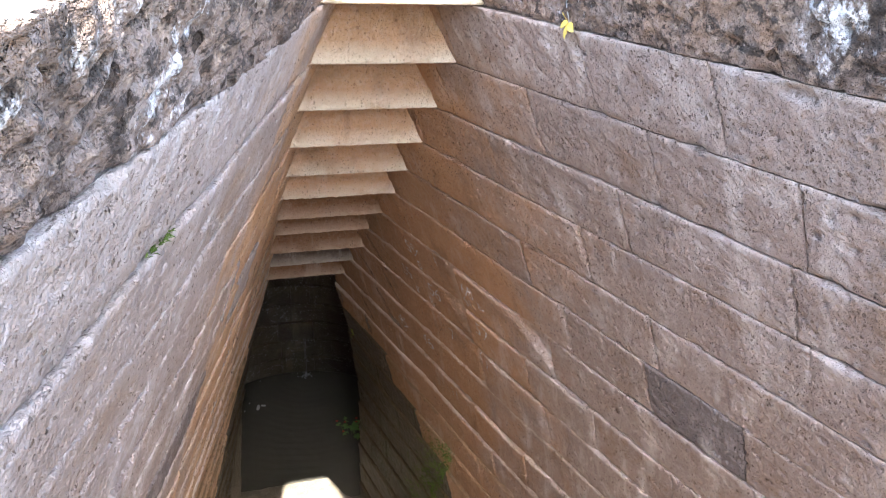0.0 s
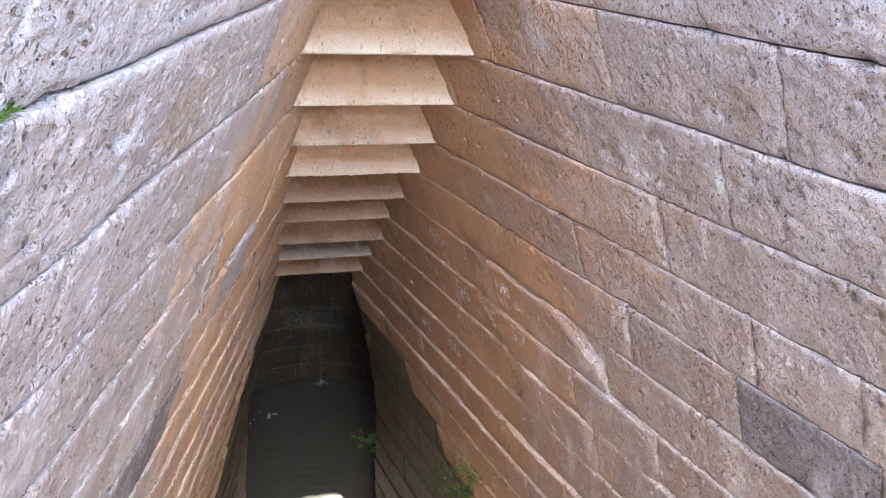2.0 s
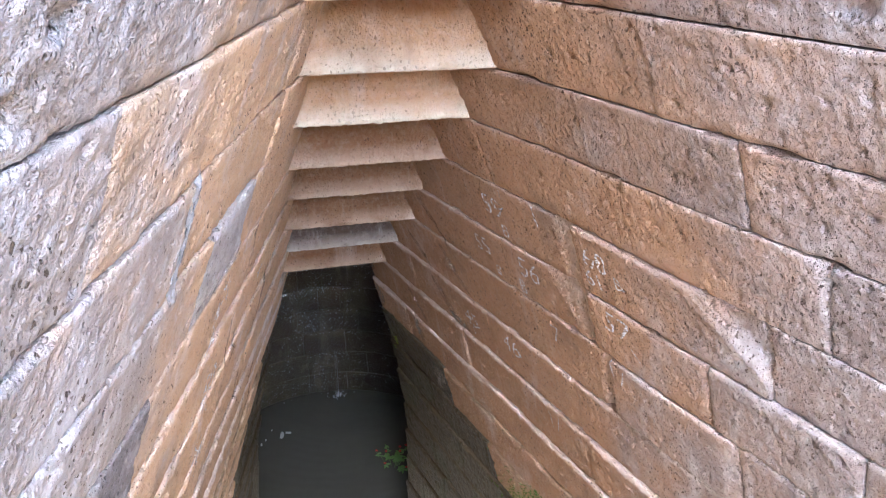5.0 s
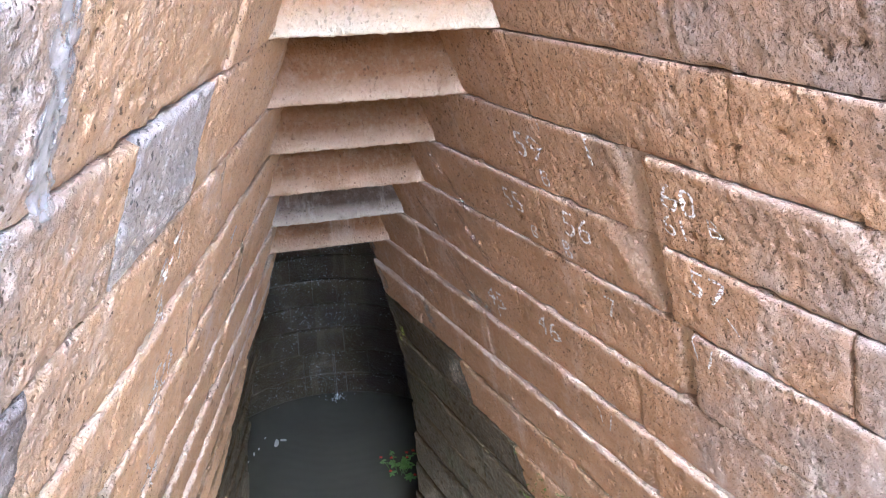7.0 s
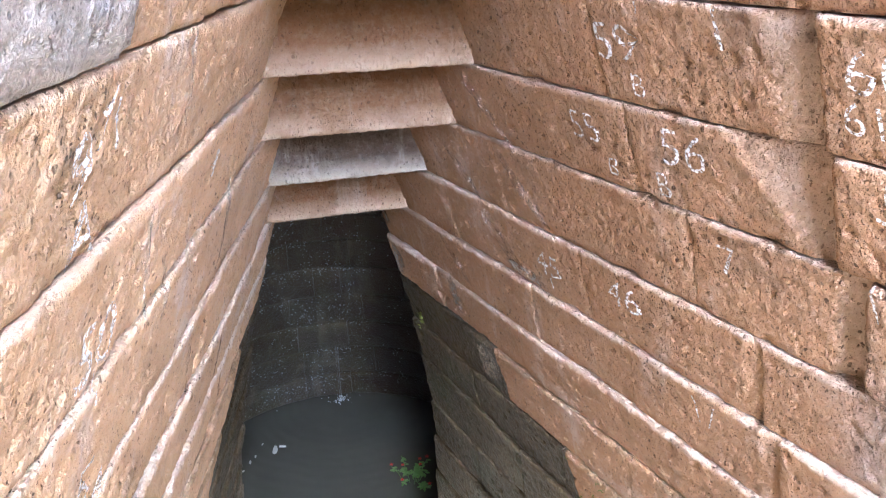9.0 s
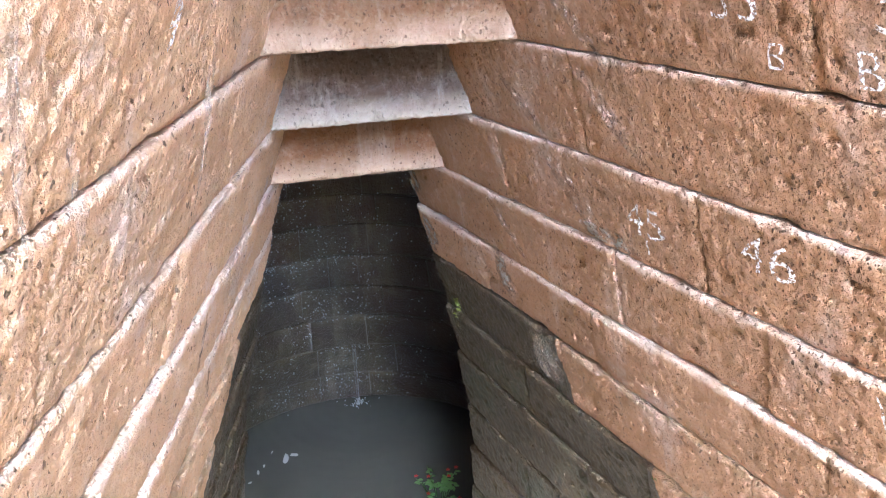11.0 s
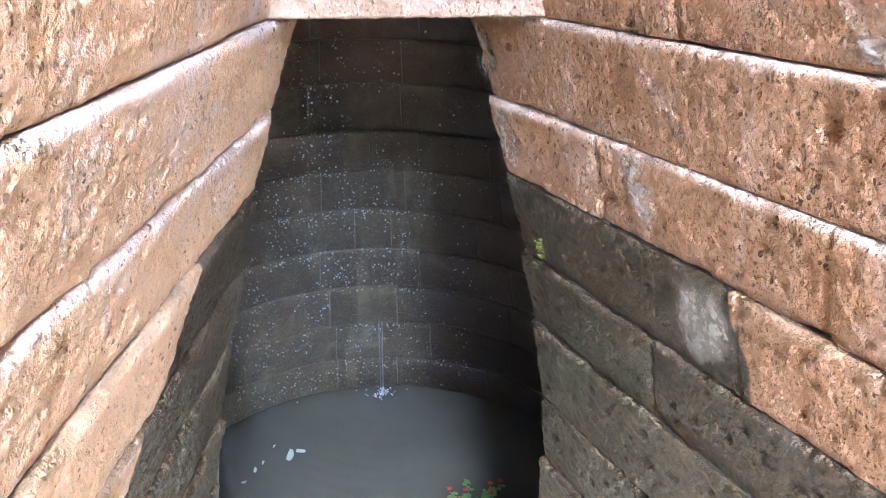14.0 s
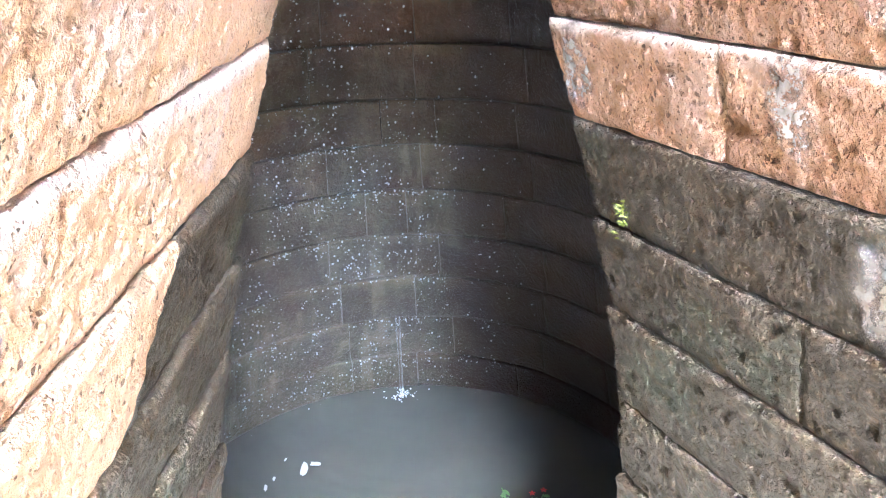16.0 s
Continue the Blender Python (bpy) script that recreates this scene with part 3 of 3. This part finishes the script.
def build_well_core():
    v, f, n = [], [], 40
    zs = [-2.5, -1.5, -0.5, 0.6, 1.2, 1.8, 2.3, 2.7, 2.95]
    arc = [radians(-90 + 25 + (360 - 58) * k / n) for k in range(n + 1)]
    for z in zs:
        v += [(WELL_X + (well_r(z) + 0.13) * math.cos(a), WELL_Y + (well_r(z) + 0.13) * math.sin(a), z) for a in arc]
    f = [(j * (n + 1) + i, j * (n + 1) + i + 1, (j + 1) * (n + 1) + i + 1, (j + 1) * (n + 1) + i) for j in range(len(zs) - 1) for i in range(n)]
    # sheet added behind the rings so no sky leaks through their joints
    return mesh("packing", v, f, core_mat, bpy.data.objects["well_wall"], "dark sheet added behind the well stones to close their joints")


build_well_core()

# ---- water ----
water = mesh("water", [(-1.7, 4.9, WATER_Z), (1.4, 4.9, WATER_Z), (1.4, 8.1, WATER_Z), (-1.7, 8.1, WATER_Z)], [(0, 1, 2, 3)], water_mat, smooth=False)
tagged(water, "still murky grey water at the bottom of the well", "water", "", "structure")
bed = mesh("well_floor", [(-1.7, 5.3, -2.95), (1.4, 5.3, -2.95), (1.4, 8.1, -2.95), (-1.7, 8.1, -2.95)], [(0, 1, 2, 3)], stone_dark, smooth=False)
tagged(bed, "dark stone floor of the well under water", "floor", "", "structure")


# ---- things on the walls and the water ----
def on_wall(side, y, z, lift=0.0):
    return Vector((surface(side, y, z) - side * lift, y, z))


def chalk_number(text, side, y, z, h, parent):
    """Chalked figures that follow the wall's face."""
    cu = bpy.data.curves.new("chalk_number", "FONT")
    cu.body = text
    cu.size = h * 1.38
    cu.align_x = "CENTER"
    cu.offset = (0.004 if side < 0 else -0.016) * h
    cu.resolution_u = 3
    tmp = new("chalk_tmp", cu)
    me = bpy.data.meshes.new_from_object(tmp.evaluated_get(bpy.context.evaluated_depsgraph_get()))
    bpy.data.objects.remove(tmp)
    bm = bmesh.new()
    bm.from_mesh(me)
    bpy.data.meshes.remove(me)
    bmesh.ops.triangulate(bm, faces=bm.faces[:])
    bmesh.ops.subdivide_edges(bm, edges=[e for e in bm.edges if e.calc_length() > 0.02], cuts=1)
    rnd = random.Random(text + str(y))
    lean = rnd.uniform(-0.12, 0.12)
    for v in bm.verts:
        a, b = v.co.x + lean * v.co.y, v.co.y - h / 2
        wob = Vector((v.co.x * 40, v.co.y * 40, y * 9))
        a, b = a + 0.003 * noise.noise(wob), b + 0.003 * noise.noise(wob + Vector((7, 0, 0)))
        v.co = on_wall(side, y - side * a, z + b, 0.006 if side > 0 else 0.008)
    return part("chalk_number", bm, chalk, parent, "white chalk figures " + text)


def chalk_stroke(side, y, z, dy, dz, wide, parent):
    bm = bmesh.new()
    rows = []
    for i in range(9):
        f = i / 8 - 0.5
        w = wide * (1 - abs(f)) * (0.8 + 0.4 * noise.noise(Vector((y * 9, i * 0.7, z))))
        rows.append([bm.verts.new(on_wall(side, y + f * dy + k * w, z + f * dz, 0.006)) for k in (-0.5, 0.5)])
    for a, b in zip(rows, rows[1:]):
        bm.faces.new((a[0], a[1], b[1], b[0]))
    return part("chalk_mark", bm, chalk, parent, "white chalk stroke")


east, west = bpy.data.objects["wall_east"], bpy.data.objects["wall_west"]
for text, y, z, h in (("59", 3.944, 1.262, 0.092), ("B", 3.894, 1.172, 0.055), ("55", 4.092, 1.034, 0.08), ("B", 4.027, 0.942, 0.05), ("56", 3.80, 1.044, 0.095),
                      ("B", 3.865, 0.94, 0.065), ("60", 3.369, 1.280, 0.08), ("61", 3.388, 1.200, 0.062), ("B", 3.273, 1.238, 0.052), ("57", 3.32, 1.06, 0.085),
                      ("45", 4.397, 0.50, 0.09), ("46", 4.07, 0.535, 0.095), ("7", 3.71, 0.80, 0.08)):
    chalk_number(text, 1, y, z, h, east)
for y, z, dy, dz, w in ((3.672, 1.315, 0.012, 0.075, 0.012), (3.86, 1.345, 0.0, 0.035, 0.010), (3.37, 0.85, 0.02, 0.07, 0.010), (3.32, 0.84, -0.02, 0.07, 0.010),
                        (3.25, 0.98, 0.03, 0.04, 0.009), (3.82, 0.30, 0.02, 0.08, 0.009), (3.77, 0.30, -0.02, 0.08, 0.009), (2.42, 1.50, 0.02, 0.06, 0.008), (4.40, 0.43, 0.0, 0.05, 0.008)):
    chalk_stroke(1, y, z, dy, dz, w, east)
for text, y, z, h in (("9", 3.335, 1.262, 0.09), ("A", 3.375, 1.172, 0.085), ("50", 3.46, 0.965, 0.10), ("9", 4.035, 1.045, 0.07), ("5", 3.47, 0.71, 0.10), ("A", 3.54, 0.655, 0.07)):
    chalk_number(text, -1, y, z, h, west)
for y, z, dy, dz, w in ((3.40, 1.30, 0.03, 0.07, 0.011), (3.43, 1.285, -0.02, 0.07, 0.011), (3.47, 0.885, 0.0, 0.06, 0.009), (3.52, 0.60, 0.02, 0.06, 0.009)):
    chalk_stroke(-1, y, z, dy, dz, w, west)


def blades(bm, at, n, size, spread, up, rnd):
    """Thin bent leaves from one root."""
    for _ in range(n):
        d = Vector((rnd.uniform(-1, 1), rnd.uniform(-1, 1), rnd.uniform(-1, 1))) * spread + up
        side = d.cross(Vector((rnd.uniform(-1, 1), rnd.uniform(-1, 1), 0.3))).normalized() * size * 0.09
        p0 = at + Vector((rnd.uniform(-1, 1), rnd.uniform(-1, 1), 0)) * size * 0.3
        p1 = p0 + d.normalized() * size * rnd.uniform(0.5, 1.0)
        mid = (p0 + p1) / 2 + Vector((0, 0, size * 0.1))
        v = [bm.verts.new(q) for q in (p0 - side, p0 + side, mid + side, mid - side, p1)]
        bm.faces.new((v[0], v[1], v[2], v[3]))
        bm.faces.new((v[3], v[2], v[4]))


rnd = random.Random(3)
bm = bmesh.new()
for k in range(16):
    y = 1.42 + 0.13 * rnd.random()
    blades(bm, on_wall(-1, y, 2.545, 0.004), 4, 0.015, 0.8, Vector((0.5, 0, 0.5)), rnd)
tagged(part("grass_tuft", bm, moss_mat), "small green grass tuft growing from a wall joint", "grass", "", "stuff")

bm = bmesh.new()
for k in range(900):
    z = rnd.uniform(-1.25, -0.28)
    y = 3.78 - 0.72 * z * 0.55 + abs(rnd.gauss(0, 0.16))
    if noise.noise(Vector((y * 9, z * 9, 3))) > -0.12:
        blades(bm, on_wall(1, y, z, 0.001), 3, 0.022, 0.9, Vector((-0.7, 0, 0.2)), rnd)
tagged(part("moss_patch", bm, moss_mat), "bright green moss cushion on the damp lower blocks", "moss", "", "stuff")
bm = bmesh.new()
for k in range(22):
    blades(bm, on_wall(1, rnd.gauss(5.50, 0.012), rnd.gauss(-0.285, 0.03), 0.001), 3, 0.018, 0.9, Vector((-0.7, 0, 0.2)), rnd)
tagged(part("moss_tuft", bm, plain("yellow_moss", (0.22, 0.24, 0.05), 0.9, 0.4, 60)), "small yellow-green moss tuft at the wall's end", "moss", "", "stuff")


def leaf_shape(bm, at, way, nrm, size, bend=0.2):
    way, nrm = way.normalized(), nrm.normalized()
    side = way.cross(nrm).normalized()
    pts = [(0, 0), (0.25, 0.2), (0.55, 0.26), (0.85, 0.14), (1, 0)]
    mid = [bm.verts.new(at + way * size * a - nrm * size * bend * a * a) for a, _ in pts]
    for s in (-1, 1):
        edge = [mid[0]] + [bm.verts.new(at + way * size * a + side * s * size * w + nrm * size * (0.05 - bend * a * a)) for a, w in pts[1:-1]] + [mid[-1]]
        for i in range(4):
            ring = [mid[i], mid[i + 1], edge[i + 1], edge[i]]
            bm.faces.new(list(dict.fromkeys(ring)))


def tube(bm, pts, r):
    rings = []
    for p in pts:
        rings.append([bm.verts.new(Vector(p) + Vector((math.cos(a), math.sin(a), 0)) * r) for a in (0, 2.09, 4.19)])
    for a, b in zip(rings, rings[1:]):
        for i in range(3):
            bm.faces.new((a[i], a[(i + 1) % 3], b[(i + 1) % 3], b[i]))


plant = tagged(new("water_plant"), "leafy green plant with small red flowers growing from the water", "plant")
plant.location = (0.32, 6.5, WATER_Z)
tips = []
for k in range(15):
    a, r = rnd.uniform(0, 6.28), rnd.uniform(0.03, 0.17)
    tip = Vector((math.cos(a) * r, math.sin(a) * r, rnd.uniform(0.03, 0.13)))
    bm = bmesh.new()
    tube(bm, [(tip.x * 0.3, tip.y * 0.3, -0.06), (tip.x * 0.7, tip.y * 0.7, tip.z * 0.6), tuple(tip)], 0.0028)
    part("stem", bm, leaf_mat, plant)
    tips.append(tip)
    bm = bmesh.new()
    for q in range(7):
        b = q * 0.9 + rnd.uniform(0, 0.5)
        w = Vector((math.cos(b), math.sin(b), rnd.uniform(-0.2, 0.5)))
        leaf_shape(bm, tip * (0.65 + 0.05 * q), w, Vector((0, 0, 1)) + w * 0.3, rnd.uniform(0.028, 0.05))
    part("leaves", bm, leaf_mat, plant)
for tip in tips[:7]:
    bm = bmesh.new()
    for q in range(5):
        b = q * 1.257
        w = Vector((math.cos(b), math.sin(b), 0.4))
        leaf_shape(bm, tip + Vector((0, 0, 0.02)), w, Vector((0, 0, 1)), 0.018)
    part("flower", bm, petal_mat, plant, "small red flower")

# scraps afloat
for x, y, size in ((-0.61, 7.15, 0.062), (-0.55, 7.18, 0.035), (-0.80, 7.07, 0.026), (-0.76, 7.12, 0.018), (-0.70, 7.25, 0.014), (-0.86, 6.98, 0.02)):
    bm = bmesh.new()
    n = 9
    ring = []
    for i in range(n):
        a = 6.283 * i / n
        r = size * (0.45 + 0.35 * rnd.random())
        ring.append(bm.verts.new((math.cos(a) * r * 1.3, math.sin(a) * r * 0.6, 0.003 + 0.004 * rnd.random())))
    top = bmesh.ops.extrude_face_region(bm, geom=[bm.faces.new(ring)])
    for g in top["geom"]:
        if isinstance(g, bmesh.types.BMVert):
            g.co.z += 0.004
    ob = part("floating_scrap", bm, pale_mat)
    ob.location, ob.rotation_euler = (x, y, WATER_Z - 0.002), (0, 0, rnd.uniform(0, 3))
    tagged(ob, "pale scrap of plant matter floating on the murky water", "debris", "floating scraps")

# falling water and its splash
bm = bmesh.new()
for q in range(6):
    ox, top_z = rnd.gauss(0, 0.012), rnd.randint(17, 26)
    path = [(-0.02 + ox * (0.5 + z * 0.04) + 0.006 * noise.noise(Vector((q, 0, z * 0.11))), 7.64 - 0.0012 * z, WATER_Z + z * 0.1) for z in range(0, top_z)]
    tube(bm, path, 0.0006)
tagged(part("falling_water", bm, foam_mat), "thin thread of water falling down the well", "water")
bm = bmesh.new()
for k in range(90):
    a, r = rnd.uniform(0, 6.28), abs(rnd.gauss(0, 0.045))
    h = abs(rnd.gauss(0, 0.035)) * max(0.0, 1 - r / 0.12)
    m = Matrix.Translation((-0.02 + math.cos(a) * r, 7.64 + math.sin(a) * r * 0.6, WATER_Z + h))
    bmesh.ops.create_icosphere(bm, subdivisions=1, radius=rnd.uniform(0.002, 0.006), matrix=m)
tagged(part("splash", bm, foam_mat), "small white splash where water drips into the well", "water splash", "", "stuff")

# dry leaf caught on the ledge
leaf = tagged(new("dry_leaf"), "dry yellow leaf with a pale stalk caught on a wall ledge", "leaf")
leaf.location = on_wall(1, 2.16, 2.79, 0.01)
bm = bmesh.new()
for q in range(4):
    leaf_shape(bm, Vector((0, 0, 0)), Vector((-0.3, math.cos(q * 1.6), -0.3 + 0.6 * math.sin(q * 1.6))), Vector((-1, 0, 0.4)), 0.045)
part("blade", bm, yellow_mat, leaf)
bm = bmesh.new()
tube(bm, [(0, 0, 0), (-0.01, 0.01, 0.05), (-0.005, 0.03, 0.11), (-0.01, 0.02, 0.16)], 0.002)
part("stalk", bm, pale_mat, leaf, "pale dry stalk")


# lime crusts and pale washes with an outline of their own
def crust(side, y, z, ry, rz, parent, seed, mat, lean=0.0):
    """A thin deposit that fades out to its uneven edge; lean is how far it drifts along the wall per metre of height."""
    bm = bmesh.new()
    fade = bm.verts.layers.float.new("fade")
    n, rings = 26, []
    for k in range(1, 6):
        ring = []
        for i in range(n):
            a = 6.283 * i / n
            r = k / 5 * (1 + (0.35 * noise.noise(Vector((math.cos(a) * 2, math.sin(a) * 2, seed))) + 0.2 * noise.noise(Vector((a * 3, seed, 1))) if k > 3 else 0))
            dz = rz * r * math.sin(a)
            v = bm.verts.new(on_wall(side, y + ry * r * math.cos(a) + lean * dz, z + dz, 0.0035 - 0.002 * (k == 5)))
            v[fade] = 1 - ((k - 1) / 4) ** 2
            ring.append(v)
        rings.append(ring)
    bm.faces.new(rings[0])
    for a, b in zip(rings, rings[1:]):
        for i in range(n):
            bm.faces.new((a[i], a[(i + 1) % n], b[(i + 1) % n], b[i]))
    return part("lime_crust", bm, mat, parent, "whitish lime crust on the stone")


def crust_material(name, most, light, dark):
    k = Mat(name, 0.95)
    v = k.coords()
    f = k.noise(v, 38, 5, 0.7)
    fade = k.n("ShaderNodeAttribute")
    fade.attribute_name = "fade"
    k.ln(k.math("MULTIPLY", k.step(f, 0.30, 0.58, 0.15 * most, most), k.step(fade.outputs["Fac"], 0.0, 0.6)), k.b.inputs["Alpha"])
    k.bump((f, 0.006))
    return k.colour(k.mix(k.noise(v, 120, 3), light, dark))


lime = crust_material("lime_crust", 0.55, (0.50, 0.44, 0.36), (0.28, 0.23, 0.17))
mortar_smear = crust_material("mortar_smear", 0.7, (0.47, 0.44, 0.42), (0.36, 0.33, 0.31))
lime_wash = crust_material("lime_wash", 0.3, (0.62, 0.52, 0.42), (0.46, 0.36, 0.27))
for y, z, ry, rz in ((4.91, -0.19, 0.085, 0.09), (5.10, 0.05, 0.05, 0.10), (5.60, 0.03, 0.05, 0.09), (4.55, 0.40, 0.12, 0.03), (5.66, 0.25, 0.05, 0.08)):
    crust(1, y, z, ry, rz, east, y * 3, lime)
crust(-1, 3.10, 1.42, 0.14, 0.06, west, 5.0, lime_wash)
crust(-1, 3.30, 1.40, 0.22, 0.035, west, 7.0, lime_wash)
for z in (1.655, 1.72, 1.79):
    crust(-1, 2.795, z, 0.045, 0.07, west, z * 9, mortar_smear)
# lime washed down from the roof joints, drifting outwards as it runs
for y, z, ry, rz in ((4.54, 0.965, 0.028, 0.12), (4.47, 0.75, 0.034, 0.13), (4.80, 0.70, 0.026, 0.10), (4.67, 0.485, 0.034, 0.12), (4.85, 0.93, 0.026, 0.07), (4.63, 0.49, 0.022, 0.11), (5.02, 0.26, 0.03, 0.10)):
    crust(1, y, z, ry, rz, east, y * 7, lime_wash, 0.8)
for y, z, ry, rz in ((3.66, 0.98, 0.014, 0.12), (3.79, 0.89, 0.014, 0.10), (4.31, 0.82, 0.018, 0.17), (4.57, 0.25, 0.016, 0.10), (4.16, 0.50, 0.014, 0.06), (4.72, 0.05, 0.016, 0.07), (4.22, 0.37, 0.016, 0.05), (3.75, 1.28, 0.014, 0.10)):
    crust(-1, y, z, ry, rz, west, y * 7, lime_wash, -0.25)


# white specks that paint in the glints of drops on the well's back
bm = bmesh.new()
for k in range(5200):
    a, z = radians(rnd.gauss(97, 24)), rnd.uniform(-2.15, 0.1)
    if not 40 < math.degrees(a) < 150 or rnd.random() < (z + 1.0) * 0.7:
        continue
    if noise.noise(Vector((a * 5, z * 5, 9))) < -0.15:
        continue
    r = well_r(z) - 0.003
    if rnd.random() < 0.3:
        # more of them along the ledges between the rings
        z = min(RING, key=lambda q: abs(q - z)) - rnd.uniform(0.0, 0.018)
    size = rnd.choice((0.0016, 0.0022, 0.0025, 0.003, 0.0048))
    m = Matrix.Translation((WELL_X + r * math.cos(a), WELL_Y + r * math.sin(a), z)) @ Matrix.Diagonal((1.2, 0.8, rnd.uniform(0.7, 1.6), 1))
    bmesh.ops.create_icosphere(bm, subdivisions=1, radius=size, matrix=m) if size > 0.003 else bmesh.ops.create_cone(bm, segments=4, radius1=size, radius2=0, depth=size * 2, matrix=m)
tagged(part("water_drops", bm, foam_mat), "white specks painting the glints of drops on the well stones", "water drops", "", "stuff")

# loose stones along the top of the walls
bm = bmesh.new()
for k in range(150):
    side = rnd.choice((-1, -1, 1))
    y = rnd.uniform(0.2, 2.5)
    x = wall_x(side, y, 2.95) + side * rnd.uniform(0.02, 0.22)
    size = rnd.uniform(0.008, 0.028)
    m = Matrix.Translation((x, y, LINE[0] - 0.004)) @ Euler((rnd.random() * 3, rnd.random() * 3, 0)).to_matrix().to_4x4() @ Matrix.Diagonal((1.3, 1.0, 0.7, 1))
    made = bmesh.ops.create_icosphere(bm, subdivisions=1, radius=size, matrix=m)
    for v in made["verts"]:
        v.co += Vector((rnd.uniform(-1, 1), rnd.uniform(-1, 1), rnd.uniform(-1, 1))) * size * 0.25
tagged(part("rubble", bm, stone_rough), "small loose stones along the eroded wall tops", "rubble", "", "stuff")
